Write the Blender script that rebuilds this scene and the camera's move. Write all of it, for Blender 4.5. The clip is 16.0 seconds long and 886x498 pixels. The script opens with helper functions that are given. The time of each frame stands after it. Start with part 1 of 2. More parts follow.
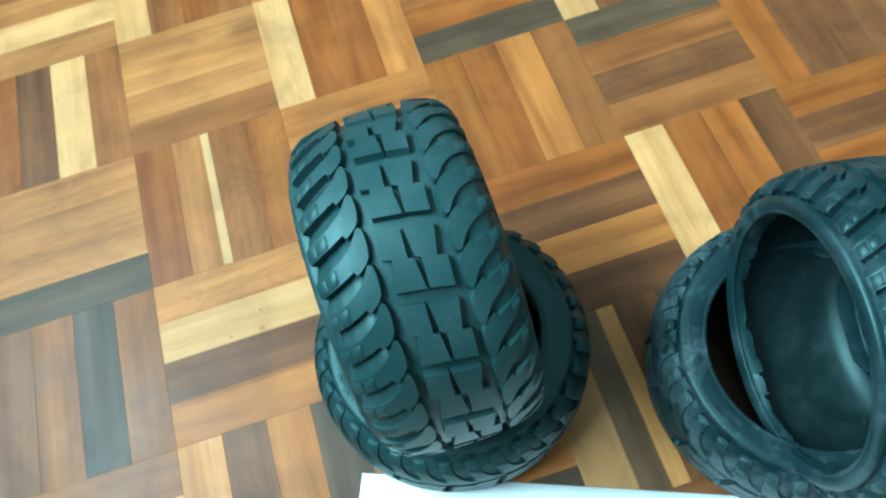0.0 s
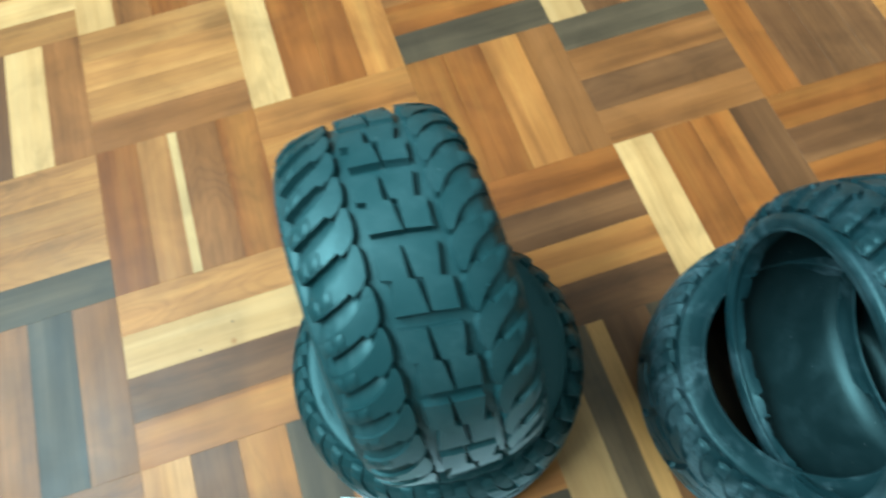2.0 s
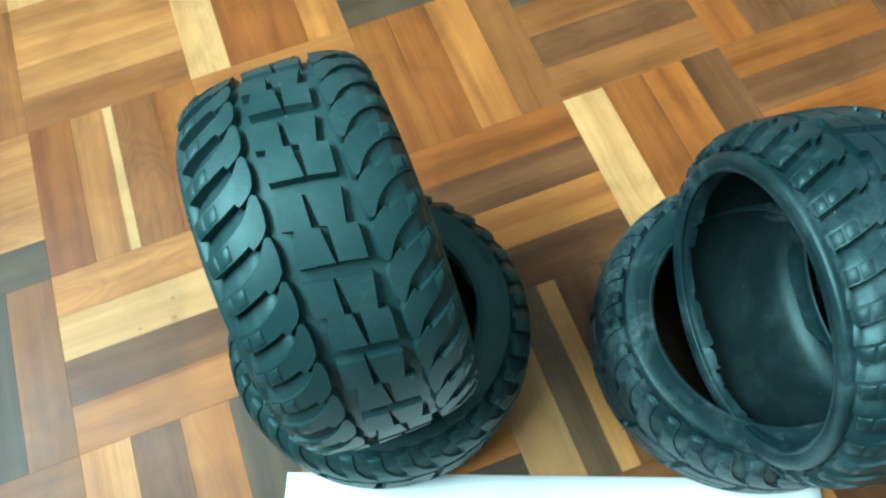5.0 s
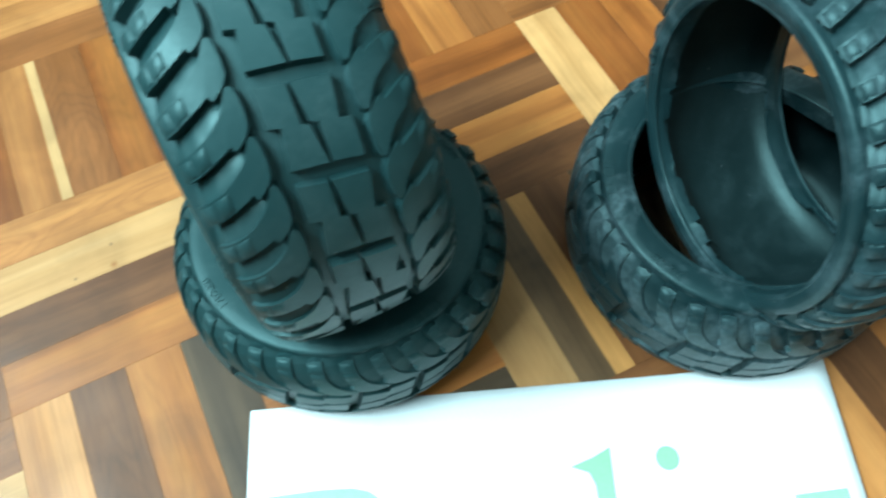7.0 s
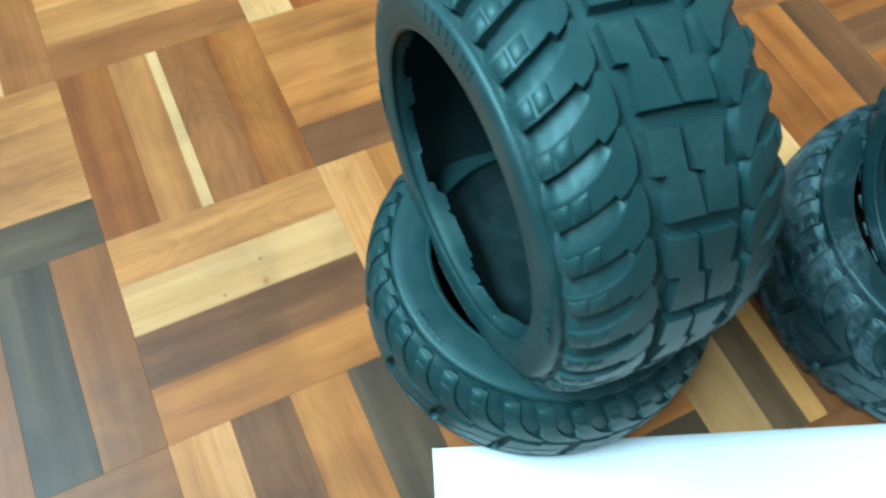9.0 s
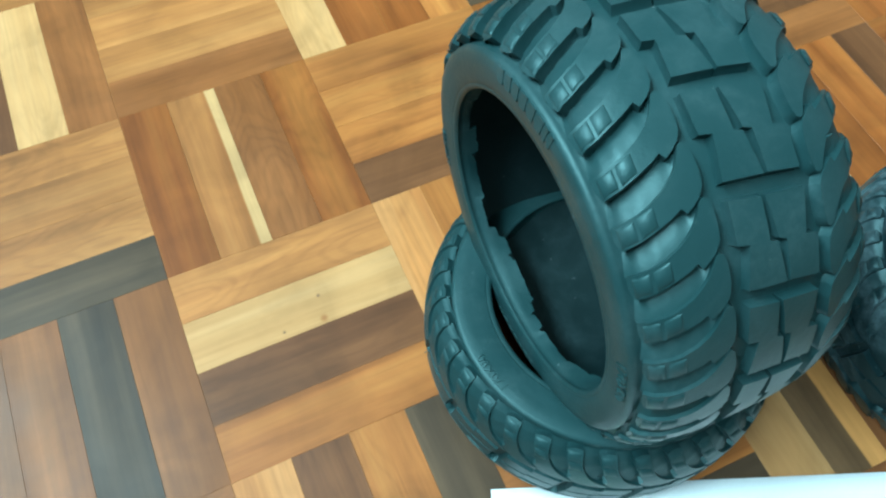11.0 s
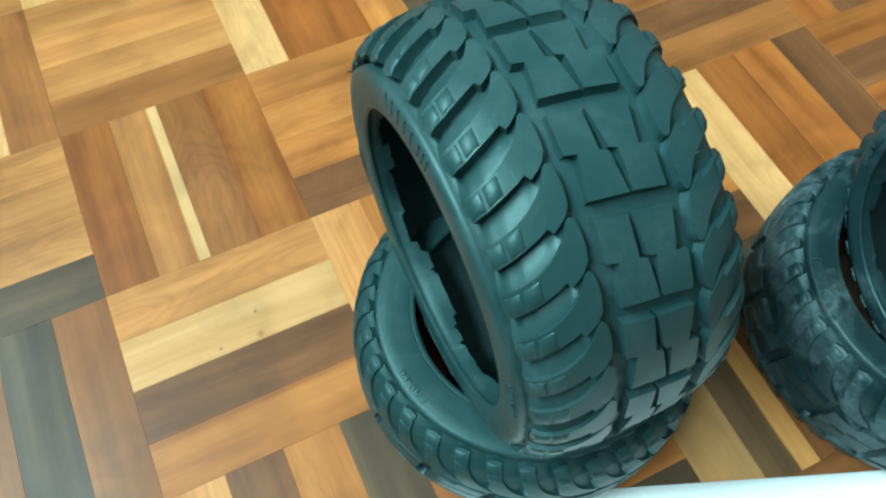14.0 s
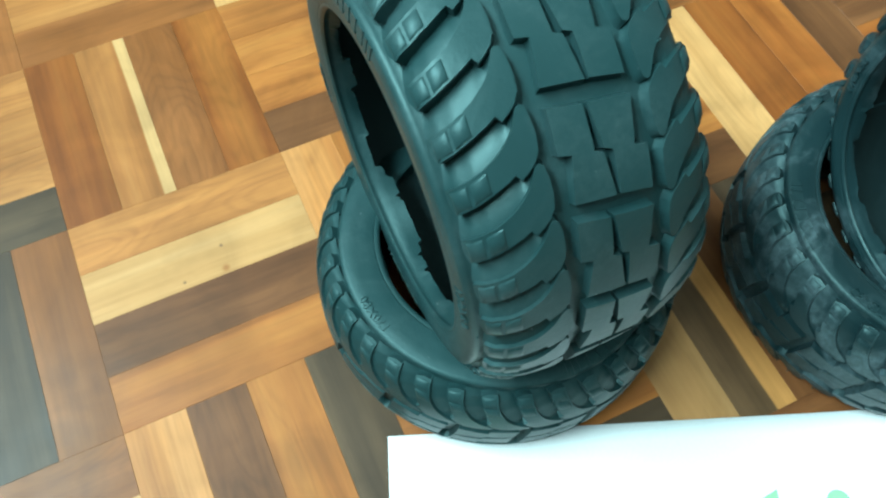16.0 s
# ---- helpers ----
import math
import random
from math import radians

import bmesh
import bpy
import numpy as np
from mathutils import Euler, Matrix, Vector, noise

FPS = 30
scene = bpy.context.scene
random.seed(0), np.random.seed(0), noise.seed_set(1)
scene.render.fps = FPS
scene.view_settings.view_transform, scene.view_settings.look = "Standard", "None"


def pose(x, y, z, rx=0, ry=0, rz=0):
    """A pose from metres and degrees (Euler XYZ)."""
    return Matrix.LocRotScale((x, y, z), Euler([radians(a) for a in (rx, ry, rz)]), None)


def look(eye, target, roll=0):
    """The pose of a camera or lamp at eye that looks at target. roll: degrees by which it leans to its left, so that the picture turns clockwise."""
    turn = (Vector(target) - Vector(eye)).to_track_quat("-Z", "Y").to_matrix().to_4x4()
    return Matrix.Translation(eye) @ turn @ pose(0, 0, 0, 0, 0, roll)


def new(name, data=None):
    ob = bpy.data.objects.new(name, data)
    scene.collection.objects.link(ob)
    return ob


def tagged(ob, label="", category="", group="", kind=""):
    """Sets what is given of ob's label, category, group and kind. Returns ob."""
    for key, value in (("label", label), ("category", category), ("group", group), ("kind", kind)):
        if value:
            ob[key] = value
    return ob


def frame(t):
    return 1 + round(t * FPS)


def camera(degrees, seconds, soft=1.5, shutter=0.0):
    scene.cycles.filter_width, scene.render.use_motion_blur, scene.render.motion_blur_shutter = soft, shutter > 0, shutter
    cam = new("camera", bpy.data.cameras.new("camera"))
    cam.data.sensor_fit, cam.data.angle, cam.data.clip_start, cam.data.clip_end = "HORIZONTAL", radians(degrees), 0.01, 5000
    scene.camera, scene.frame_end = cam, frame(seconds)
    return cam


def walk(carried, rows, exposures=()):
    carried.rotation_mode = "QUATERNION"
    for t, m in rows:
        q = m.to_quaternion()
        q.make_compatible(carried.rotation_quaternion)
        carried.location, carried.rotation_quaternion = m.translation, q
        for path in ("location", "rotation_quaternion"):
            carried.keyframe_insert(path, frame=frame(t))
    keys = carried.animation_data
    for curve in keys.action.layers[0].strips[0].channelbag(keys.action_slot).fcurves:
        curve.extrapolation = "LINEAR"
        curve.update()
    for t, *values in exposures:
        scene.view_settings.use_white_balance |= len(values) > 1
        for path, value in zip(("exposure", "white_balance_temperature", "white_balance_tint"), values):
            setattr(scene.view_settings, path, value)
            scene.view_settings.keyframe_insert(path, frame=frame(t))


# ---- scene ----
cam = camera(60.8, 16.0, soft=2.3, shutter=0.5)
PATH = [
    (0, (0.186, -0.282, 0.486), (0.273, 0.6, -1.307), -13.0),
    (0.5, (0.171, -0.275, 0.478), (0.293, 0.597, -1.318), -9.4),
    (1, (0.134, -0.261, 0.478), (0.254, 0.608, -1.32), -8.6),
    (1.5, (0.135, -0.25, 0.474), (0.274, 0.633, -1.315), -6.5),
    (2, (0.174, -0.26, 0.469), (0.361, 0.587, -1.332), -6.2),
    (2.5, (0.195, -0.27, 0.456), (0.433, 0.507, -1.371), -3.1),
    (3, (0.203, -0.271, 0.45), (0.429, 0.477, -1.391), -3.9),
    (3.5, (0.201, -0.276, 0.449), (0.406, 0.47, -1.395), -4.7),
    (4, (0.198, -0.274, 0.449), (0.381, 0.475, -1.396), -6.0),
    (4.2, (0.197, -0.273, 0.449), (0.372, 0.474, -1.397), -6.9),
    (6.3, (0.202, -0.307, 0.405), (0.518, 0.619, -1.34), -5.8),
    (6.5, (0.195, -0.327, 0.382), (0.554, 0.575, -1.367), -6.4),
    (7, (0.167, -0.325, 0.383), (0.528, 0.547, -1.38), -4.1),
    (7.5, (0.121, -0.301, 0.371), (0.452, 0.613, -1.377), -4.4),
    (8, (0.11, -0.288, 0.364), (0.459, 0.588, -1.399), -1.8),
    (8.5, (0.089, -0.272, 0.364), (0.49, 0.55, -1.415), 3.1),
    (9, (0.068, -0.248, 0.37), (0.538, 0.56, -1.398), 5.5),
    (9.5, (0.059, -0.236, 0.38), (0.515, 0.618, -1.37), 4.1),
    (10, (0.056, -0.237, 0.377), (0.498, 0.606, -1.382), 3.9),
    (12.5, (0.076, -0.217, 0.387), (0.449, 0.66, -1.372), -1.4),
    (13, (0.083, -0.235, 0.378), (0.525, 0.624, -1.373), 3.0),
    (13.5, (0.086, -0.238, 0.383), (0.515, 0.624, -1.37), 1.8),
    (14, (0.092, -0.241, 0.386), (0.512, 0.617, -1.371), 0.8),
    (14.5, (0.09, -0.244, 0.382), (0.505, 0.596, -1.385), 1.1),
    (15, (0.09, -0.249, 0.376), (0.508, 0.575, -1.398), 1.8),
    (15.5, (0.094, -0.255, 0.368), (0.488, 0.557, -1.417), 0.9),
    (16, (0.1, -0.26, 0.365), (0.497, 0.545, -1.422), 1.5),
]
EXPOSURES = [(0, 0.16, 5500, 5), (4.2, 0.15, 5750, 5), (6.3, 0.22, 5950, 9), (7.2, 0.2, 5900, 9), (8.2, 0.12, 5500, 9), (10.2, 0.1, 5450, 8), (12.3, 0.06, 6000, 6), (16, 0.14, 6100, 7)]
walk(cam, [(t, look(eye, target, roll)) for t, eye, target, roll in PATH], EXPOSURES)

# ---- world and light ----
world = bpy.data.worlds.new("world")
scene.world = world
world.use_nodes = True
wn = world.node_tree.nodes
sky = wn.new("ShaderNodeTexSky")
sky.sky_type, sky.sun_disc = "NISHITA", False
sky.sun_elevation, sky.sun_rotation = radians(50), radians(200)
wn["Background"].inputs["Strength"].default_value = 0.12
world.node_tree.links.new(sky.outputs["Color"], wn["Background"].inputs["Color"])

ROOM = (-0.90, 3.2, -2.4, 3.2, 3.0)          # x0, x1, y0, y1, height
WIN = (-0.6, 1.2, 1.5, 2.5)                # window in the west wall: y0, y1, z0, z1


def window_light(name, y0, y1, z0, z1, watts):
    data = bpy.data.lights.new(name, "AREA")
    data.shape, data.size, data.size_y = "RECTANGLE", y1 - y0, z1 - z0
    data.energy, data.color = watts, (0.72, 1.0, 1.0)
    ob = new(name, data)
    ob.matrix_basis = look((ROOM[0] - 0.05, (y0 + y1) / 2, (z0 + z1) / 2), (ROOM[0] + 1, (y0 + y1) / 2, (z0 + z1) / 2))
    return ob


window_light("window_daylight", *WIN, 338)

# ---- materials ----


def mat(name):
    m = bpy.data.materials.new(name)
    m.use_nodes = True
    return m, m.node_tree.nodes, m.node_tree.links, m.node_tree.nodes["Principled BSDF"]


def add(nodes, links, kind, ins=(), operation="", data_type=""):
    n = nodes.new(kind)
    if operation:
        n.operation = operation
    if data_type:
        n.data_type = data_type
    for k, v in dict(ins).items():
        if isinstance(v, bpy.types.NodeSocket):
            links.new(v, n.inputs[k])
        else:
            n.inputs[k].default_value = v
    return n


def ramp(nodes, links, fac, stops):
    n = nodes.new("ShaderNodeValToRGB")
    links.new(fac, n.inputs["Fac"])
    while len(n.color_ramp.elements) < len(stops):
        n.color_ramp.elements.new(0.5)
    for e, (p, c) in zip(n.color_ramp.elements, stops):
        e.position, e.color = p, (*c, 1)
    return n.outputs["Color"]


def wood(name, dark, mid, light, edge=None, streak=0.5, knots=()):
    """Lacquered parquet wood; the grain runs along the local x axis. edge: a paler sapwood band along one side."""
    m, n, l, b = mat(name)
    tc = n.new("ShaderNodeTexCoord").outputs["Object"]
    info = n.new("ShaderNodeObjectInfo").outputs["Random"]
    off = add(n, l, "ShaderNodeVectorMath", {0: (37.0, 19.0, 11.0)}, operation="SCALE")
    l.new(info, off.inputs["Scale"])
    moved = add(n, l, "ShaderNodeVectorMath", {0: tc, 1: off.outputs[0]}, operation="ADD").outputs[0]
    long = add(n, l, "ShaderNodeMapping", {"Vector": moved, "Scale": (3.2, 40.0, 20.0)}).outputs[0]
    figure = add(n, l, "ShaderNodeTexNoise", {"Vector": long, "Scale": 1.6, "Detail": 4.0, "Roughness": 0.5, "Distortion": 0.35}).outputs["Fac"]
    fine = add(n, l, "ShaderNodeMapping", {"Vector": moved, "Scale": (16.0, 420.0, 60.0)}).outputs[0]
    pores = add(n, l, "ShaderNodeTexNoise", {"Vector": fine, "Scale": 1.0, "Detail": 4.0, "Roughness": 0.65}).outputs["Fac"]
    cloud = add(n, l, "ShaderNodeTexNoise", {"Vector": moved, "Scale": 26.0, "Detail": 3.0}).outputs["Fac"]
    col = ramp(n, l, figure, [(0.3, dark), (0.5, mid), (0.72, light)])
    if edge:
        y = add(n, l, "ShaderNodeSeparateXYZ", {0: tc}).outputs["Y"]
        wob = add(n, l, "ShaderNodeMath", {0: figure, 1: 0.006, 2: y}, operation="MULTIPLY_ADD").outputs[0]
        side = add(n, l, "ShaderNodeMapRange", {"Value": wob, 1: edge[0] - 0.0006, 2: edge[0] + 0.0006}).outputs[0]
        col = add(n, l, "ShaderNodeMix", {0: side, 6: col, 7: (*edge[1], 1)}, data_type="RGBA").outputs[2]
    for kx, ky, kr, kc in knots:
        d = add(n, l, "ShaderNodeVectorMath", {0: tc, 1: (kx, ky, 0)}, operation="DISTANCE").outputs["Value"]
        d = add(n, l, "ShaderNodeMath", {0: cloud, 1: kr * 1.2, 2: d}, operation="MULTIPLY_ADD").outputs[0]
        f = add(n, l, "ShaderNodeMapRange", {"Value": d, 1: kr * 1.1, 2: kr * 1.9, 3: 0.85, 4: 0.0}).outputs[0]
        col = add(n, l, "ShaderNodeMix", {0: f, 6: col, 7: (*kc, 1)}, data_type="RGBA").outputs[2]
    tone = add(n, l, "ShaderNodeMapRange", {"Value": info, 3: 0.86, 4: 1.14}).outputs[0]
    pore = add(n, l, "ShaderNodeMapRange", {"Value": pores, 1: 0.3, 2: 0.65, 3: 1.0 - 0.24 * streak, 4: 1.05}).outputs[0]
    cl = add(n, l, "ShaderNodeMapRange", {"Value": cloud, 1: 0.3, 2: 0.7, 3: 0.88, 4: 1.10}).outputs[0]
    k1 = add(n, l, "ShaderNodeMath", {0: tone, 1: pore}, operation="MULTIPLY").outputs[0]
    k2 = add(n, l, "ShaderNodeMath", {0: k1, 1: cl}, operation="MULTIPLY").outputs[0]
    # growth rings cut at a slant: contour lines of a slow figure
    slow = add(n, l, "ShaderNodeMapping", {"Vector": moved, "Scale": (13.0, 48.0, 20.0)}).outputs[0]
    ring = add(n, l, "ShaderNodeTexNoise", {"Vector": slow, "Scale": 0.8, "Detail": 1.5, "Roughness": 0.4}).outputs["Fac"]
    ring = add(n, l, "ShaderNodeMath", {0: ring, 1: 95.0}, operation="MULTIPLY").outputs[0]
    ring = add(n, l, "ShaderNodeMath", {0: ring}, operation="SINE").outputs[0]
    ring = add(n, l, "ShaderNodeMapRange", {"Value": ring, 1: -1.0, 2: 0.1, 3: -0.15 * streak, 4: 0.03}).outputs[0]
    pick = add(n, l, "ShaderNodeMath", {0: info, 1: 7.3}, operation="MULTIPLY").outputs[0]
    pick = add(n, l, "ShaderNodeMath", {0: pick}, operation="FRACT").outputs[0]
    pick = add(n, l, "ShaderNodeMapRange", {"Value": pick, 1: 0.55, 2: 0.95, 3: 0.10, 4: 1.0}).outputs[0]
    ring = add(n, l, "ShaderNodeMath", {0: ring, 1: pick, 2: 1.0}, operation="MULTIPLY_ADD").outputs[0]
    k2 = add(n, l, "ShaderNodeMath", {0: k2, 1: ring}, operation="MULTIPLY").outputs[0]
    # old stains that cross the joints
    gp = n.new("ShaderNodeNewGeometry").outputs["Position"]
    stain = add(n, l, "ShaderNodeTexNoise", {"Vector": gp, "Scale": 17.0, "Detail": 4.0, "Roughness": 0.55, "Distortion": 0.8}).outputs["Fac"]
    stain = add(n, l, "ShaderNodeMapRange", {"Value": stain, 1: 0.30, 2: 0.52, 3: 0.80, 4: 1.04}).outputs[0]
    k2 = add(n, l, "ShaderNodeMath", {0: k2, 1: stain}, operation="MULTIPLY").outputs[0]
    out = add(n, l, "ShaderNodeVectorMath", {0: col}, operation="SCALE")
    l.new(k2, out.inputs["Scale"])
    l.new(out.outputs[0], b.inputs["Base Color"])
    # scuffed lacquer
    scuff = add(n, l, "ShaderNodeTexNoise", {"Vector": gp, "Scale": 14.0, "Detail": 6.0, "Roughness": 0.7}).outputs["Fac"]
    rough = add(n, l, "ShaderNodeMapRange", {"Value": scuff, 1: 0.3, 2: 0.7, 3: 0.38, 4: 0.56}).outputs[0]
    l.new(rough, b.inputs["Roughness"])
    b.inputs["Coat Weight"].default_value = 0.05
    b.inputs["Specular IOR Level"].default_value = 0.17
    b.inputs["Coat Roughness"].default_value = 0.3
    bump = add(n, l, "ShaderNodeBump", {"Strength": 0.12, "Distance": 0.0004, "Height": pores}).outputs[0]
    wave = add(n, l, "ShaderNodeTexNoise", {"Vector": gp, "Scale": 22.0, "Detail": 1.0}).outputs["Fac"]
    bump2 = add(n, l, "ShaderNodeBump", {"Strength": 0.2, "Distance": 0.001, "Height": wave, "Normal": bump}).outputs[0]
    l.new(bump2, b.inputs["Normal"])
    return m


SPECIES = {
    "L": wood("maple_sapwood", (0.335, 0.158, 0.053), (0.405, 0.203, 0.073), (0.450, 0.240, 0.095), streak=0.35),
    "T": wood("tan_wood", (0.230, 0.084, 0.022), (0.305, 0.115, 0.030), (0.386, 0.159, 0.046)),
    "O": wood("orange_wood", (0.214, 0.066, 0.014), (0.308, 0.104, 0.022), (0.368, 0.139, 0.032)),
    "R": wood("red_brown_wood", (0.143, 0.038, 0.006), (0.208, 0.058, 0.010), (0.251, 0.082, 0.015)),
    "B": wood("brown_wood", (0.128, 0.041, 0.010), (0.188, 0.062, 0.015), (0.243, 0.085, 0.023)),
    "D": wood("dark_brown_wood", (0.081, 0.028, 0.009), (0.119, 0.043, 0.014), (0.161, 0.060, 0.020)),
    "K": wood("walnut_grey_wood", (0.038, 0.022, 0.012), (0.060, 0.035, 0.018), (0.088, 0.051, 0.027)),
    "Y": wood("tan_wood_pale_edge", (0.242, 0.083, 0.021), (0.317, 0.118, 0.031), (0.391, 0.159, 0.048), edge=(0.0112, (0.450, 0.250, 0.100))),
    "Z": wood("walnut_orange_edge", (0.085, 0.045, 0.020), (0.125, 0.066, 0.030), (0.170, 0.092, 0.042), edge=(0.006, (0.435, 0.193, 0.055))),
    "N": wood("knotty_maple_sapwood", (0.335, 0.158, 0.053), (0.405, 0.203, 0.073), (0.450, 0.240, 0.095), streak=0.35,
              knots=((0.0119, 0.0022, 0.0011, (0.161, 0.087, 0.045)), (0.0104, -0.0118, 0.0022, (0.303, 0.116, 0.029)), (-0.0120, -0.0112, 0.0010, (0.142, 0.077, 0.040)))),
    "W": wood("pale_figured_wood", (0.298, 0.104, 0.026), (0.390, 0.152, 0.042), (0.483, 0.207, 0.067), streak=0.9),
}


def rubber(name, base, dusty, dust):
    """Moulded rubber with a dull bloom, scuffs and dust that lies in patches."""
    m, n, l, b = mat(name)
    gp = n.new("ShaderNodeNewGeometry").outputs["Position"]
    patch = add(n, l, "ShaderNodeTexNoise", {"Vector": gp, "Scale": 34.0, "Detail": 6.0, "Roughness": 0.66, "Distortion": 0.6}).outputs["Fac"]
    speck = add(n, l, "ShaderNodeTexNoise", {"Vector": gp, "Scale": 420.0, "Detail": 3.0, "Roughness": 0.7}).outputs["Fac"]
    m1 = add(n, l, "ShaderNodeMapRange", {"Value": patch, 1: 0.46, 2: 0.70, 3: 0.0, 4: 1.0}).outputs[0]
    m2 = add(n, l, "ShaderNodeMapRange", {"Value": speck, 1: 0.35, 2: 0.7, 3: 0.25, 4: 1.0}).outputs[0]
    k = add(n, l, "ShaderNodeMath", {0: m1, 1: m2}, operation="MULTIPLY").outputs[0]
    k = add(n, l, "ShaderNodeMath", {0: k, 1: dusty}, operation="MULTIPLY").outputs[0]
    col = add(n, l, "ShaderNodeMix", {0: k, 6: (*base, 1), 7: (*dust, 1)}, data_type="RGBA").outputs[2]
    grit = add(n, l, "ShaderNodeTexNoise", {"Vector": gp, "Scale": 620.0, "Detail": 0.0}).outputs["Fac"]
    g = add(n, l, "ShaderNodeMapRange", {"Value": grit, 1: 0.875, 2: 0.90, 3: 0.0, 4: 0.3}).outputs[0]
    col = add(n, l, "ShaderNodeMix", {0: g, 6: col, 7: (0.32, 0.36, 0.34, 1)}, data_type="RGBA").outputs[2]
    l.new(col, b.inputs["Base Color"])
    rough = add(n, l, "ShaderNodeMapRange", {"Value": patch, 1: 0.3, 2: 0.7, 3: 0.38, 4: 0.54}).outputs[0]
    l.new(rough, b.inputs["Roughness"])
    b.inputs["Specular IOR Level"].default_value = 0.3
    b.inputs["Specular Tint"].default_value = (0.65, 1.0, 0.98, 1)
    bump = add(n, l, "ShaderNodeBump", {"Strength": 0.25, "Distance": 0.0005, "Height": speck}).outputs[0]
    l.new(bump, b.inputs["Normal"])
    return m


RUBBER = rubber("black_rubber", (0.0105, 0.0310, 0.0322), 0.2, (0.10, 0.14, 0.14))
RUBBER_GREY = rubber("greyish_rubber", (0.0055, 0.0160, 0.0180), 0.32, (0.12, 0.17, 0.185))
RUBBER_DUSTY = rubber("dusty_rubber", (0.0060, 0.0165, 0.0185), 0.62, (0.15, 0.205, 0.22))
# the same rubber darkened: the shade inside the tyres is put into its colour
RUBBER_SHADED = rubber("shade_darkened_inner_rubber", (0.0026, 0.0072, 0.0078), 0.18, (0.055, 0.085, 0.09))


def plain(name, color, rough, scale=60.0, amount=0.05):
    m, n, l, b = mat(name)
    gp = n.new("ShaderNodeNewGeometry").outputs["Position"]
    f = add(n, l, "ShaderNodeTexNoise", {"Vector": gp, "Scale": scale, "Detail": 5.0}).outputs["Fac"]
    k = add(n, l, "ShaderNodeMapRange", {"Value": f, 1: 0.3, 2: 0.7, 3: 1 - amount, 4: 1 + amount}).outputs[0]
    out = add(n, l, "ShaderNodeVectorMath", {0: color}, operation="SCALE")
    l.new(k, out.inputs["Scale"])
    l.new(out.outputs[0], b.inputs["Base Color"])
    b.inputs["Roughness"].default_value = rough
    l.new(add(n, l, "ShaderNodeBump", {"Strength": 0.1, "Distance": 0.0005, "Height": f}).outputs[0], b.inputs["Normal"])
    return m


PLASTER = plain("beige_plaster", (0.30, 0.30, 0.29), 0.8, 9.0)
PAPER = plain("white_paper", (0.74, 0.76, 0.76), 0.7, 700.0, 0.02)
INK = plain("mint_green_ink", (0.24, 0.50, 0.26), 0.6, 500.0, 0.04)
GLUE = plain("dark_joint_filler", (0.07, 0.04, 0.022), 0.8, 200.0, 0.2)

# ---- helpers for meshes ----


def mesh_of(name, bm, smooth=True):
    me = bpy.data.meshes.new(name)
    bm.normal_update()
    bm.to_mesh(me)
    bm.free()
    if smooth:
        me.polygons.foreach_set("use_smooth", [True] * len(me.polygons))
    return me


def part(name, me, material, parent, m=None, label=""):
    """One mesh object under a thing or a part; the mesh may be shared."""
    ob = new(name, me)
    if not me.materials:
        me.materials.append(material)
    ob.material_slots[0].link = "OBJECT"
    ob.material_slots[0].material = material
    ob.parent = parent
    if m is not None:
        ob.matrix_basis = m
    if label:
        tagged(ob, label)
    return ob


def box(bm, x0, x1, y0, y1, z0, z1):
    v = [bm.verts.new((x, y, z)) for z in (z0, z1) for x, y in ((x0, y0), (x1, y0), (x1, y1), (x0, y1))]
    for f in ((3, 2, 1, 0), (4, 5, 6, 7), (0, 1, 5, 4), (1, 2, 6, 5), (2, 3, 7, 6), (3, 0, 4, 7)):
        bm.faces.new([v[i] for i in f])


def setting(name, boxes, material, label):
    bm = bmesh.new()
    for b in boxes:
        box(bm, *b)
    ob = new(name, mesh_of(name, bm, False))
    ob.data.materials.append(material)
    return tagged(ob, label, kind="structure")


# ---- the room that closes the place ----
x0, x1, y0, y1, H = ROOM
setting("wall_west", [(x0 - .12, x0, y0 - .12, WIN[0], 0, H), (x0 - .12, x0, WIN[1], y1 + .12, 0, H),
                      (x0 - .12, x0, WIN[0], WIN[1], 0, WIN[2]), (x0 - .12, x0, WIN[0], WIN[1], WIN[3], H)], PLASTER, "beige plastered wall with a window opening")
setting("wall_east", [(x1, x1 + .12, y0 - .12, y1 + .12, 0, H)], PLASTER, "plain beige plastered wall")
setting("wall_south", [(x0, x1, y0 - .12, y0, 0, H)], PLASTER, "plain beige plastered wall")
setting("wall_north", [(x0, x1, y1, y1 + .12, 0, H)], PLASTER, "plain beige plastered wall")
setting("ceiling", [(x0 - .12, x1 + .12, y0 - .12, y1 + .12, H, H + .1)], PLASTER, "plain beige plastered ceiling")

# ---- tyres ----
# crown profile of half a tyre, axial and radial metres from the centre
PROFILE = [(0, .0850), (.008, .0849), (.016, .0845), (.024, .0835), (.031, .0815), (.0365, .0782), (.0398, .0738), (.0415, .0685), (.0413, .0630), (.0405, .0592)]
US = [0.0]
for a, b in zip(PROFILE, PROFILE[1:]):
    US.append(US[-1] + math.hypot(b[0] - a[0], b[1] - a[1]))


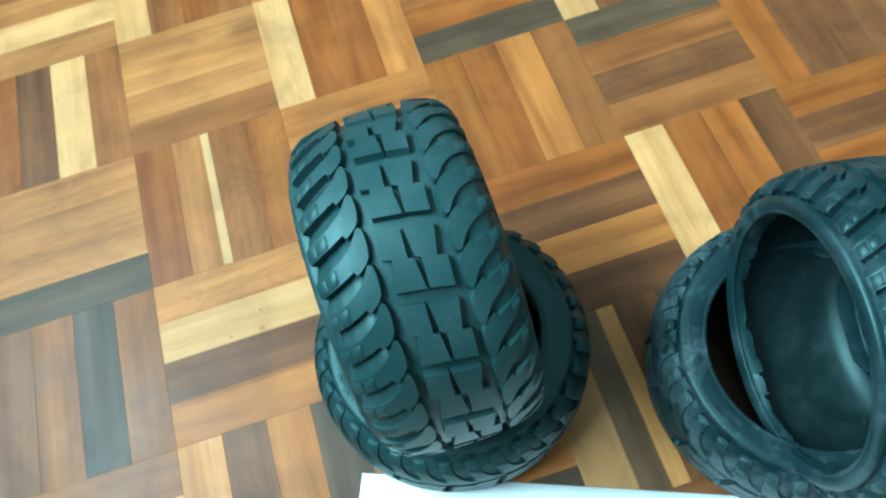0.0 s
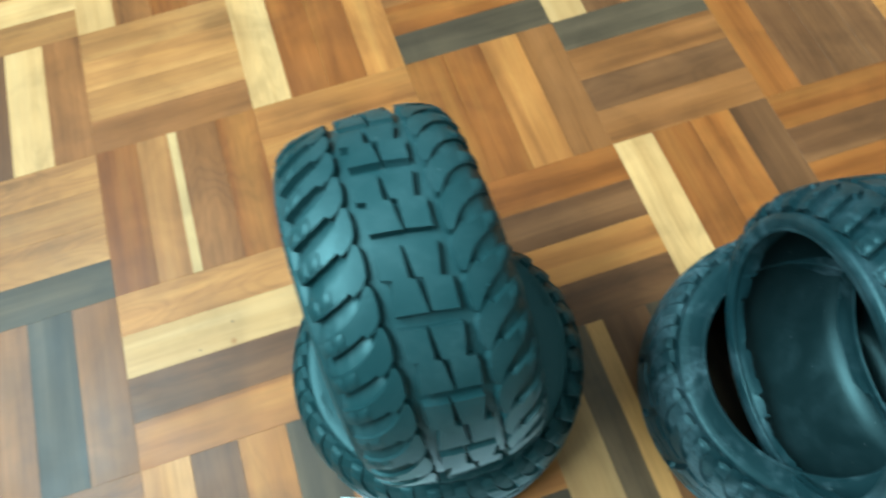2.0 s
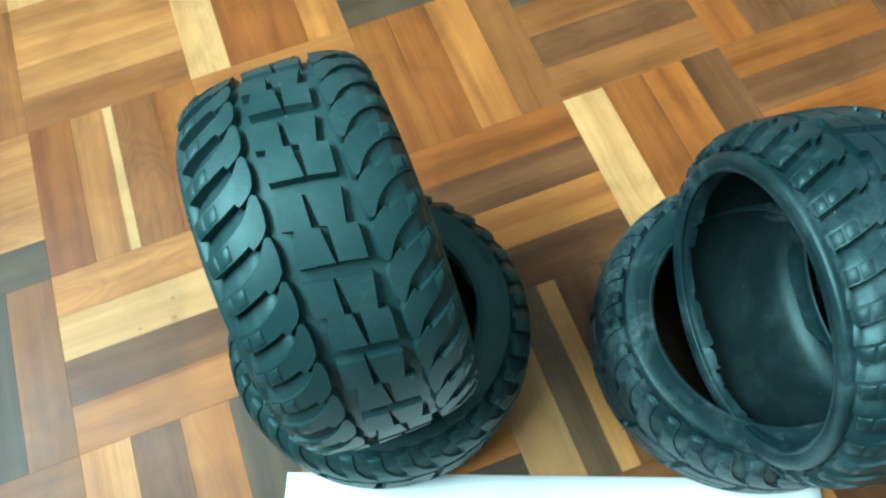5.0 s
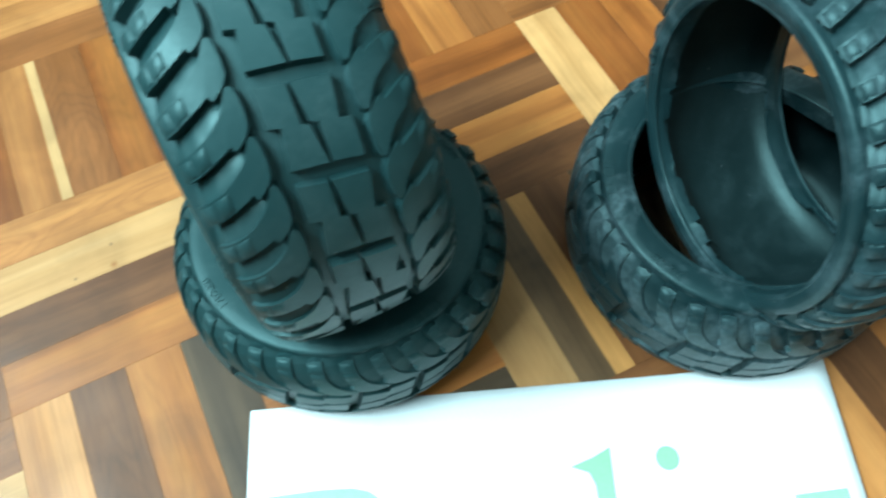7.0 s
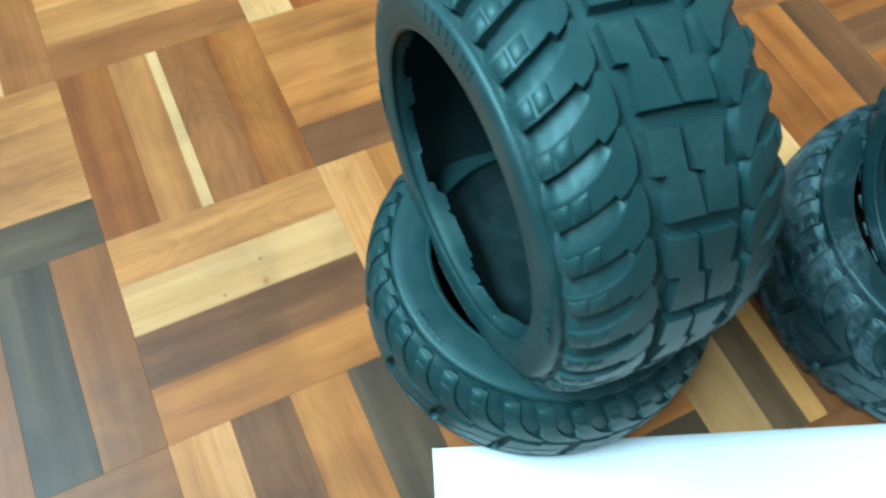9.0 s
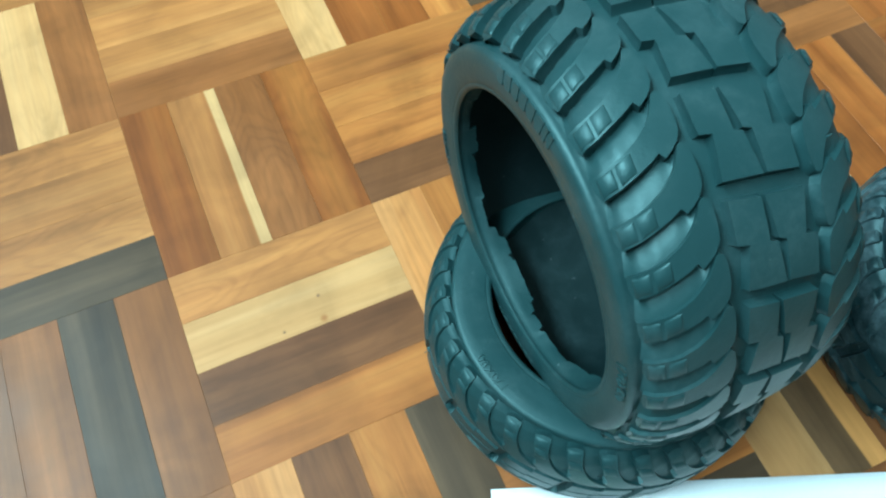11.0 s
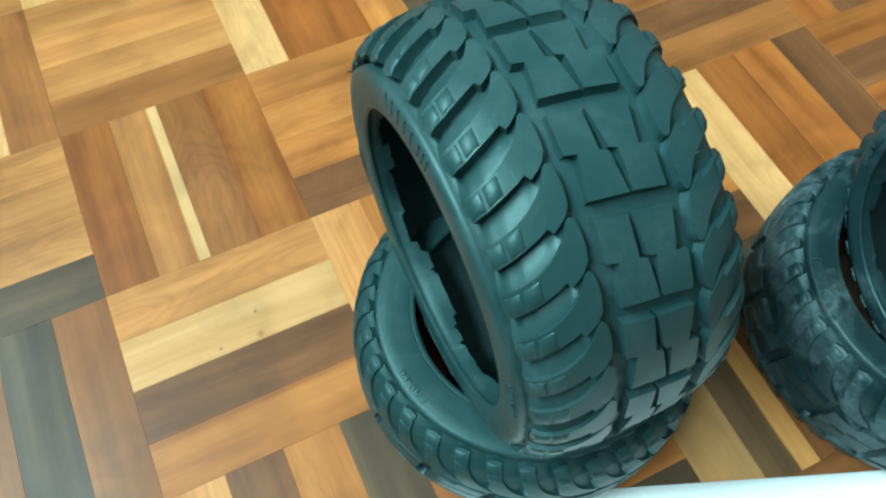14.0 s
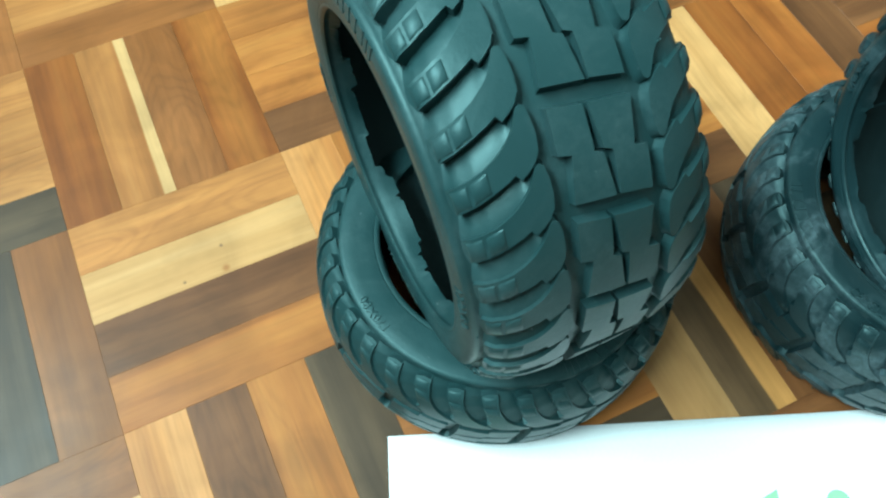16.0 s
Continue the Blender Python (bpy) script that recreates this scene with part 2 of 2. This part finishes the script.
def on_profile(u):
    """Place and outward normal of the crown at an arc length from the middle."""
    i = 0
    while i < len(US) - 2 and US[i + 1] < u:
        i += 1
    f = (u - US[i]) / (US[i + 1] - US[i])
    (za, ra), (zb, rb) = PROFILE[i], PROFILE[i + 1]

    def slope(k):
        p, q = PROFILE[max(k - 1, 0)], PROFILE[min(k + 1, len(PROFILE) - 1)]
        d = (q[0] - p[0], q[1] - p[1]) if k else (1, 0)
        n = math.hypot(*d)
        return -d[1] / n, d[0] / n
    na, nb = slope(i), slope(i + 1)
    nz, nr = na[0] + f * (nb[0] - na[0]), na[1] + f * (nb[1] - na[1])
    n = math.hypot(nz, nr)
    return za + f * (zb - za), ra + f * (rb - ra), nz / n, nr / n


def on_tyre(X, s, h):
    """X across the tread (to the right of the middle), s along it, h over the crown, in metres."""
    z, r, nz, nr = on_profile(abs(X))
    z, r = z + h * nz, r + h * nr
    return Vector((r * math.cos(s / .085), r * math.sin(s / .085), -math.copysign(z, X) if X else 0.0))


DEPTH = .0038
ENDS = {1: .0446, -1: .0502}                # where the lugs end on either shoulder, as arc lengths


def groove(u, side=1):
    """Depth of the grooves under the crown; they run out where the lugs end on the shoulder."""
    f = max(0.0, min(1.0, (u - ENDS[side] + .0026) / .0030))
    f = f * f * (3 - 2 * f)
    deep = DEPTH + (.0007 if side > 0 else -.0019) * max(0.0, min(1.0, (u - .022) / .012))
    return deep * (1 - f) + .0003 * f


def rubber_block(name, outline, pads=(), side=1, hollow=None):
    """A moulded block: outline in mm across and along the tread, with a rounded top edge and drafted walls."""
    bm = bmesh.new()
    bm.faces.new([bm.verts.new((x / 1000, s / 1000, 0)) for x, s in outline])
    if sum(a[0] * b[1] - b[0] * a[1] for a, b in zip(outline, outline[1:] + outline[:1])) < 0:
        bmesh.ops.reverse_faces(bm, faces=bm.faces[:])
    bmesh.ops.inset_region(bm, faces=bm.faces[:], thickness=.0005, depth=0, use_even_offset=True)
    for v in bm.verts:
        if any(e.is_boundary for e in v.link_edges):
            v.co.z -= .0004
    edges = [e for e in bm.edges if e.is_boundary]
    out = bmesh.ops.extrude_edge_only(bm, edges=edges)["geom"]
    low = [g for g in out if isinstance(g, bmesh.types.BMVert)]
    cx, cy = sum(v.co.x for v in low) / len(low), sum(v.co.y for v in low) / len(low)
    for v in low:
        v.co.x += (v.co.x - cx) * .02
        v.co.y += (v.co.y - cy) * .02
        v.co.z = -groove(abs(v.co.x), side) * .72
    # a soft fillet where the wall meets the groove
    foot = bmesh.ops.extrude_edge_only(bm, edges=[e for e in bm.edges if e.is_boundary])["geom"]
    for v in [g for g in foot if isinstance(g, bmesh.types.BMVert)]:
        dx, dy = v.co.x - cx, v.co.y - cy
        far = math.hypot(dx, dy)
        v.co.x += dx / far * .0008
        v.co.y += dy / far * .0008
        v.co.z = -groove(abs(v.co.x), side) - .0003
    xs, ss = [p[0] / 1000 for p in outline], [p[1] / 1000 for p in outline]
    for axis, lo, hi, step in ((0, min(xs), max(xs), .0036), (1, min(ss), max(ss), .005)):
        k = lo + step
        while k < hi - .001:
            no = (1, 0, 0) if axis == 0 else (0, 1, 0)
            bmesh.ops.bisect_plane(bm, geom=bm.verts[:] + bm.edges[:] + bm.faces[:], plane_co=(k, 0, 0) if axis == 0 else (0, k, 0), plane_no=no)
            k += step
    for pad in pads:
        (ax, ay), (bx, by), (qx, qy), (dx, dy) = [(p[0] / 1000, p[1] / 1000) for p in pad]
        mx, my = (ax + bx + qx + dx) / 4, (ay + by + qy + dy) / 4
        outer = [(ax, ay), (bx, by), (qx, qy), (dx, dy)]
        inner = [(mx + (x - mx) * .80, my + (y - my) * .80) for x, y in outer]
        bottom = [bm.verts.new((x, y, -.0002)) for x, y in outer]
        top = [bm.verts.new((x, y, .00017)) for x, y in inner]
        bm.faces.new(top)
        for i in range(4):
            bm.faces.new((bottom[i], bottom[(i + 1) % 4], top[(i + 1) % 4], top[i]))
    bmesh.ops.recalc_face_normals(bm, faces=bm.faces[:])
    if hollow is not None:
        scoop(bm, hollow, side)
    for v in bm.verts:
        v.co = on_tyre(v.co.x, v.co.y, v.co.z)
    me = mesh_of(name, bm)
    me.set_sharp_from_angle(angle=radians(50))
    return me


# outlines in mm about the middle of the pattern, which lies SHIFT mm to one side of the crown
SHIFT = 3.0
LUG = [(-16.2, 9.8), (-16.9, 5.6), (-18.6, 3.0), (-20.8, 1.2), (-23.3, -.3), (-24.4, 1.6), (-27, .3), (-31.5, -1.5), (-37, -3.3), (-43, -4.6),
       (-44.4, -1), (-44.2, 3.0), (-40, 3.5), (-36, 4.3), (-32, 5.6), (-28, 7.6), (-24.6, 10.0), (-22.2, 12.4), (-20.4, 15.2), (-19.0, 17.6), (-17.8, 18.1), (-16.7, 17.2), (-16.2, 14.0)]
UPPER = [(-47, 3.0), (-44.2, 3.0), (-40, 3.5), (-36, 4.3), (-32, 5.6), (-28, 7.6), (-24.6, 10.0), (-22.2, 12.4), (-20.4, 15.2), (-19.0, 17.6)]
NEXT = [(-47, 12.5), (-43, 11.1), (-37, 12.4), (-31.5, 14.2), (-27, 16.0), (-24.4, 17.1), (-23.3, 15.4), (-20.8, 16.9), (-19.0, 18.4)]
BLOCK = [(-11.4, .2), (-8.8, 13.0), (-12.4, 14.0), (-12.5, 16.2), (-11.8, 26.4), (-2.0, 24.3), (-2.6, 12.0), (-.2, 10.9), (.9, -1.7)]
PADS = [[(-42.6, -3.9), (-37.6, -2.8), (-37.4, 3.0), (-42.6, 2.2)], [(-36.6, -2.5), (-31.6, -.9), (-31.4, 4.8), (-36.4, 3.4)]]


def along(points, x):
    for (xa, sa), (xb, sb) in zip(points, points[1:]):
        if x <= xb:
            return sa + (sb - sa) * max(0.0, (x - xa) / (xb - xa))
    return points[-1][1]


def scoop(bm, d, side):
    """The hollow above a lug: shallow along the lug and falling to full depth under the edge of the next one."""
    nx, ns, rows = 18, 7, []
    for i in range(nx + 1):
        x = -45.5 + 26.3 * i / nx
        lo, hi = along(UPPER, x) - .5, along(NEXT, x) + .5
        row = []
        for j in range(ns + 1):
            f = j / ns
            X = (x + d) / 1000
            full = groove(abs(X), side) + .0004
            h = min(full, .0017 + (full - .0017) * f ** 1.2) if full > .0017 else full
            row.append(bm.verts.new((X, (lo + (hi - lo) * f) / 1000, -h)))
        rows.append(row)
    for a, b in zip(rows, rows[1:]):
        for j in range(ns):
            bm.faces.new((a[j], b[j], b[j + 1], a[j + 1]))


def moved(outline, d):
    return [(x + d, s) for x, s in outline]


def tread_meshes(d):
    return (rubber_block("tread_lug", moved(LUG, d), [moved(p, d) for p in PADS], 1 if d > 0 else -1, d), rubber_block("tread_block", moved(BLOCK, d)))


LUG_MESH, BLOCK_MESH = tread_meshes(SHIFT)
LUG_MESH_BACK, BLOCK_MESH_BACK = tread_meshes(-SHIFT)


def lathe(name, section, n, wobble=None, closed=True):
    verts, faces, k = [], [], len(section)
    for i in range(n):
        a = 2 * math.pi * i / n
        for j, (z, r) in enumerate(section):
            if wobble:
                z, r = wobble(a, j, z, r)
            verts.append((r * math.cos(a), r * math.sin(a), z))
    for i in range(n):
        for j in range(k if closed else k - 1):
            p, q = i * k + j, i * k + (j + 1) % k
            p2, q2 = (i + 1) % n * k + j, (i + 1) % n * k + (j + 1) % k
            faces.append((p, p2, q2, q))
    me = bpy.data.meshes.new(name)
    me.from_pydata(verts, [], faces)
    bm = bmesh.new()
    bm.from_mesh(me)
    bmesh.ops.recalc_face_normals(bm, faces=bm.faces[:])
    bm.to_mesh(me)
    bm.free()
    me.polygons.foreach_set("use_smooth", [True] * len(me.polygons))
    return me


def carcass_section():
    def outer(side):
        out = []
        for i in range(41):
            u = US[-1] * i / 40
            z, r, nz, nr = on_profile(u)
            d = -groove(u, side)
            out.append((z + d * nz, r + d * nr))
        return out
    inner = [(.0380, .0600), (.0374, .066), (.0355, .0708), (.0318, .0748), (.0260, .0774), (.016, .0788), (.008, .0793), (0, .0794)]
    left = [(-z, r) for z, r in reversed(outer(-1) + inner)][1:]
    return outer(1) + inner + left[:-1]


def opened(section, wider):
    """The section with its wheel opening made wider."""
    def f(r):
        k = max(0.0, min(1.0, (r - .0590) / .014))
        return r + wider * (1 - k * k * (3 - 2 * k))
    return [(z, f(r)) for z, r in section]


def carcass_mesh(wider):
    """The casing; its outside takes the tyre's rubber, the inside a copy darkened for the hollow's shade."""
    section = opened(carcass_section(), wider)
    me = lathe("carcass", section, 180)
    k = len(section)
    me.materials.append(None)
    me.materials.append(RUBBER_SHADED)
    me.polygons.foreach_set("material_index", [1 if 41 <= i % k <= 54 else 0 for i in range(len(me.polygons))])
    return me


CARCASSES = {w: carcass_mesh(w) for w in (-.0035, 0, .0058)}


def bead_mesh(seed, wider=0.0):
    """A moulded lip round the wheel opening, with a torn, uneven inner edge."""
    rnd = random.Random(seed)
    n = 360
    tear, t, left, notch = [], 0.2, 0, 0
    for i in range(n):
        if left <= 0:
            t, left = max(0.0, min(.9, t + rnd.choice((-.45, -.25, -.12, .15, .3, .4)))), rnd.choice((3, 5, 9, 14, 22))
            notch = rnd.choice((0, 0, 1, 2))
        left -= 1
        notch -= 1
        tear.append(t + rnd.uniform(-.05, .05) + (.22 if notch >= 0 else 0))
    section = [(.0399, .0610), (.0405, .0594), (.0402, .0582), (.0392, .0576), (.0384, .0580), (.0376, .0582), (.0366, .0578), (.0330, .0574),
               (.0285, .0573), (.0283, .0586), (.0320, .0596), (.0365, .0606), (.0388, .0614)]
    section = opened(section, wider)

    def wobble(a, j, z, r):
        k = tear[int(round(a / (2 * math.pi) * n)) % n]
        if 7 <= j <= 10:
            z += (.0062 if j in (8, 9) else .0024) * k
            r += .0005 * math.sin(5 * a + seed) + .0006 * math.sin(11 * a + 2 * seed) * (j in (8, 9))
        return z, r
    me = lathe("bead", section, n, wobble)
    me.set_sharp_from_angle(angle=radians(50))
    return me


BEADS = {w: [bead_mesh(3, w), bead_mesh(8, w)] for w in CARCASSES}


def nub_mesh(seed):
    """Thin moulding hairs that stand off the tread and shoulders."""
    rnd = random.Random(seed)
    bm = bmesh.new()
    for i in range(18):
        X, s = rnd.choice((-1, 1)) * rnd.uniform(.014, .046), rnd.uniform(0, 2 * math.pi) * .085
        n, h = 5, rnd.uniform(.0006, .0019)
        bend_x, bend_s = rnd.uniform(-.0009, .0009), rnd.uniform(-.0009, .0009)
        rings = []
        for f, w in ((-.3, .00034), (.5, .00028), (1.0, .00016)):
            rings.append([bm.verts.new(on_tyre(X + bend_x * f * f + w * math.cos(2 * math.pi * k / n), s + bend_s * f * f + w * math.sin(2 * math.pi * k / n), h * f)) for k in range(n)])
        for lo, hi in zip(rings, rings[1:]):
            for k in range(n):
                bm.faces.new((lo[k], lo[(k + 1) % n], hi[(k + 1) % n], hi[k]))
        bm.faces.new(rings[-1])
    bmesh.ops.recalc_face_normals(bm, faces=bm.faces[:])
    return mesh_of("moulding_hairs", bm)


NUBS = [nub_mesh(1), nub_mesh(2)]


def side_text(words, size, radius):
    """Raised characters bent round the sidewall, tops outwards, middle at angle 0 (local x)."""
    cu = bpy.data.curves.new("text", "FONT")
    cu.body, cu.size, cu.align_x, cu.extrude, cu.resolution_u = words, size, "CENTER", .0005, 3
    ob = new("text", cu)
    me = bpy.data.meshes.new_from_object(ob.evaluated_get(bpy.context.evaluated_depsgraph_get()))
    bpy.data.objects.remove(ob)
    me.name = "size_marking"
    bend(me, radius)
    me.materials.clear()
    return me


def bend(me, radius):
    for v in me.vertices:
        a, r = -v.co.x / radius, radius + v.co.y
        u = US[-1] - (r - PROFILE[-1][1]) * 1.03
        z = on_profile(u)[0]
        v.co = (r * math.cos(a), r * math.sin(a), z - .0002 + v.co.z)


def side_bars(widths, gap, height, radius):
    """Raised bars in place of moulded lettering."""
    bm = bmesh.new()
    total = sum(widths) + gap * (len(widths) - 1)
    x = -total / 2
    for w in widths:
        n = max(2, int(w / .0012))
        for i in range(n):
            box(bm, x + w * i / n, x + w * (i + 1) / n, 0, height, 0, .0004)
        x += w + gap
    me = mesh_of("raised_marking", bm, False)
    bend(me, radius)
    return me


SIZE_TEXT = side_text("170X80", .0058, .0665)
NAME_BARS = side_bars([.0034, .0034, .0034, .0034, .0034, .0034, .0014, .0014], .0013, .0048, .0668)


def tyre(label, centre, axis, width, phase, material, marks, radius=.085, seed=0, deep=1.0, tall=1.0, wider=0):
    """A large-scale model-car tyre; its local z is the axle, its local x points level or towards the viewer."""
    a = Vector(axis).normalized()
    h = Vector((0, 0, 1)) if abs(a.z) < .9 else Vector((1, 0, 0))
    p = h.cross(a).normalized()
    q = a.cross(p)
    ob = new("model_car_tyre")
    k = radius / .085
    ob.matrix_basis = Matrix.Translation(centre) @ Matrix((p, q, a)).transposed().to_4x4() @ Matrix.Diagonal((k * deep, k * tall, width / .083, 1))
    tagged(ob, label, "tyre", "stacked model car tyres")
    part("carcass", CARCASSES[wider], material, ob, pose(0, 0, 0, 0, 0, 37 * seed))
    part("bead", BEADS[wider][seed % 2], material, ob, pose(0, 0, 0, 0, 0, 90 * seed), "torn rubber lip round the opening")
    part("bead", BEADS[wider][1 - seed % 2], material, ob, pose(0, 0, 0, 180, 0, 50 * seed), "torn rubber lip round the opening")
    tagged(part("moulding_hairs", NUBS[seed % 2], material, ob, pose(0, 0, 0, 0, 0, 70 * seed), "thin rubber moulding hairs"), kind="stuff")
    deg = math.degrees(1 / 85)
    for i in range(17):
        t = phase + 360 / 17 * i
        part("tread_block", BLOCK_MESH, material, ob, pose(0, 0, 0, 0, 0, t))
        part("tread_block", BLOCK_MESH_BACK, material, ob, pose(0, 0, 0, 0, 0, t + 22.6 * deg) @ pose(0, 0, 0, 180))
    for i in range(34):
        t = phase - 2.6 + 180 / 17 * i
        part("tread_lug", LUG_MESH, material, ob, pose(0, 0, 0, 0, 0, t))
        part("tread_lug", LUG_MESH_BACK, material, ob, pose(0, 0, 0, 0, 0, t + 5.2 + 22.6 * deg) @ pose(0, 0, 0, 180))
    for kind, angle in marks:
        me = SIZE_TEXT if kind == "size" else NAME_BARS
        part("size_marking" if kind == "size" else "raised_marking", me, material, ob, pose(0, 0, 0, 0, 0, angle), "raised moulded rubber marking")
    return ob


tyre("clean black rubber knobbly tyre standing upright on a lying tyre", (.1864, -.1186, .1320), (-1, .002, -.025), .0850, 83.0, RUBBER,
     [("size", 18), ("bars", 98), ("bars", 278), ("size", 198)], seed=0, deep=1.03, tall=1.07)
tyre("black rubber knobbly tyre lying flat on the parquet", (.1925, -.1285, .0340), (.03, .02, 1), .0650, 5, RUBBER,
     [("size", -78), ("bars", 10), ("size", 102), ("bars", 190)], seed=1, wider=-.0035)
tyre("dusty black rubber tyre leaning upright, open side showing", (.3862, -.2124, .1151), (-.9874, .1424, .0682), .0752, 80, RUBBER_GREY,
     [("size", 190), ("bars", 270)], radius=.0842, seed=2, wider=.0058)
tyre("dusty grey-black rubber tyre lying flat on the parquet", (.3821, -.2031, .0370), (0, -.02, 1), .0740, 12, RUBBER_DUSTY,
     [("bars", -110), ("size", -70), ("bars", 70)], radius=.0855, seed=3)

# ---- printed sheet ----
SHEET = Matrix(((.930, -.367, 0, .1145), (-.367, -.930, 0, -.1765), (0, 0, -1, 0), (0, 0, 0, 1)))   # along, down the page
sheet = new("paper_sheet")
tagged(sheet, "white printed paper sheet lying on the parquet", "paper")


def lift(x, y):
    return .0012 + .0012 * math.sin(11 * x + 1) ** 2 + .0035 * max(0, x - .22) / .08 * max(0, 1 - y / .12)


bm = bmesh.new()
NX, NY = 36, 24
grid = [[bm.verts.new(SHEET @ Vector((.297 * i / NX, .21 * j / NY, -lift(.297 * i / NX, .21 * j / NY)))) for j in range(NY + 1)] for i in range(NX + 1)]
for i in range(NX):
    for j in range(NY):
        bm.faces.new((grid[i][j], grid[i][j + 1], grid[i + 1][j + 1], grid[i + 1][j]))
low = bmesh.ops.extrude_face_region(bm, geom=bm.faces[:])["geom"]
for g in low:
    if isinstance(g, bmesh.types.BMVert):
        g.co.z -= .0004
bmesh.ops.recalc_face_normals(bm, faces=bm.faces[:])
part("page", mesh_of("page", bm), PAPER, sheet)


def ink(name, outline, cuts=6):
    """A flat printed shape that follows the page; outline in metres along and down the page."""
    bm = bmesh.new()
    bm.faces.new([bm.verts.new((x, y, 0)) for x, y in outline])
    lo, hi = min(p[0] for p in outline), max(p[0] for p in outline)
    for i in range(1, cuts):
        bmesh.ops.bisect_plane(bm, geom=bm.verts[:] + bm.edges[:] + bm.faces[:], plane_co=(lo + (hi - lo) * i / cuts, 0, 0), plane_no=(1, 0, 0))
    for v in bm.verts:
        v.co = SHEET @ Vector((v.co.x, v.co.y, -lift(v.co.x, v.co.y) - .0004))
    bmesh.ops.recalc_face_normals(bm, faces=bm.faces[:])
    me = mesh_of(name, bm, False)
    if me.polygons[0].normal.z < 0:
        me.flip_normals()
    return part(name, me, INK, sheet, None, "mint green printed shape")


ink("printed_shape", [(.0095, .0445), (.035, .0432), (.052, .0436), (.060, .0458), (.0655, .0500), (.0655, .062), (.0095, .062)])
ink("printed_shape", [(.160, .0425), (.172, .0385), (.1805, .0345), (.1778, .100), (.1705, .100), (.1705, .0520), (.1685, .0462)])
ink("printed_dot", [(.2080 + .0058 * math.cos(a * math.pi / 14), .0423 + .0060 * math.sin(a * math.pi / 14)) for a in range(28)])
ink("printed_shape", [(.2640, .0650), (.2895, .0640), (.2895, .100), (.2640, .100)])

# ---- parquet floor ----
S = .1221
PATTERN = {  # strips of each square, from the west or from the north
    # towards the north-east, darker woods stand in for the window light's falloff
    (0, 0): "RYBR", (0, -1): "TNDO", (0, 1): "TTTB", (1, 0): "OOOD", (1, 1): "LRRO", (2, 1): "DBRK", (2, 0): "RROB", (3, 0): "KBDB",
    (3, 1): "LDBD", (3, -1): "LRRD", (4, 0): "RDDD", (4, -1): "RDRD", (4, 1): "DRDD", (2, -1): "RDOD", (2, -2): "LZDK", (1, -1): "WOBD",
    (0, -2): "WDOK", (1, -2): "DBOK", (-1, 0): "TTTK", (-1, -1): "DBKB", (-1, 1): "RDLB", (-1, 2): "BTLT", (0, 2): "LBRB", (1, 2): "OBTO",
    (-1, -2): "BLBD", (3, -2): "DKKD", (4, -2): "OTOO", (3, -3): "TDOB", (4, -3): "BDTK", (5, 0): "BDOB", (5, -1): "DBOD", (2, 2): "BRDO",
    (-2, 0): "TBLT", (-2, 1): "TOBT", (-2, 2): "LBTO", (3, 2): "DOBT"}
GAP = .00002
floor = setting("floor", [(x0 - .12, x1 + .12, y0 - .12, y1 + .12, -.06, -.009)], GLUE, "parquet floor of mixed lacquered hardwood strips in basket weave")


def strip(bm, m, length, width):
    """One parquet strip with eased edges, its top at z 0."""
    a, b, e = length / 2 - GAP, width / 2 - GAP, .0001
    rings = [[(-a, -b, -.009), (a, -b, -.009), (a, b, -.009), (-a, b, -.009)], [(-a, -b, -e), (a, -b, -e), (a, b, -e), (-a, b, -e)],
             [(-a + e, -b + e, 0), (a - e, -b + e, 0), (a - e, b - e, 0), (-a + e, b - e, 0)]]
    vs = [[bm.verts.new(m @ Vector(c)) for c in r] for r in rings]
    for lo, hi in zip(vs, vs[1:]):
        for i in range(4):
            bm.faces.new((lo[i], lo[(i + 1) % 4], hi[(i + 1) % 4], hi[i]))
    bm.faces.new(vs[-1])


bm = bmesh.new()
strip(bm, Matrix(), S, S / 4)
STRIP_MESH = mesh_of("parquet_strip", bm, False)
rnd = random.Random(5)
rest = {k: bmesh.new() for k in "TORBDKL"}
for i in range(-13, 27):
    for j in range(-20, 27):
        upright = (i + j) % 2 == 0
        near = -2 <= i <= 6 and -4 <= j <= 3
        kinds = PATTERN.get((i, j)) or "".join(rnd.choice("TTOORBBDDKL") for _ in range(4))
        for k in range(4):
            off = (k + .5) / 4
            if upright:
                m = pose((i + off) * S, (j + .5) * S, rnd.uniform(-.00003, .00003), 0, 0, 90) @ pose(0, 0, 0, 0, 0, 180)
            else:
                m = pose((i + .5) * S, (j + 1 - off) * S, rnd.uniform(-.00003, .00003), 0, 0, 0)
            if near:
                part("parquet_strip", STRIP_MESH, SPECIES[kinds[k]], floor, m)
            elif x0 < (i + .5) * S < x1 and y0 < (j + .5) * S < y1:
                strip(rest[kinds[k] if kinds[k] in rest else "T"], m, S, S / 4)
for k, bm in rest.items():
    ob = part("parquet_strips", mesh_of("parquet_strips", bm, False), SPECIES[k], floor)
    tagged(ob, kind="stuff")
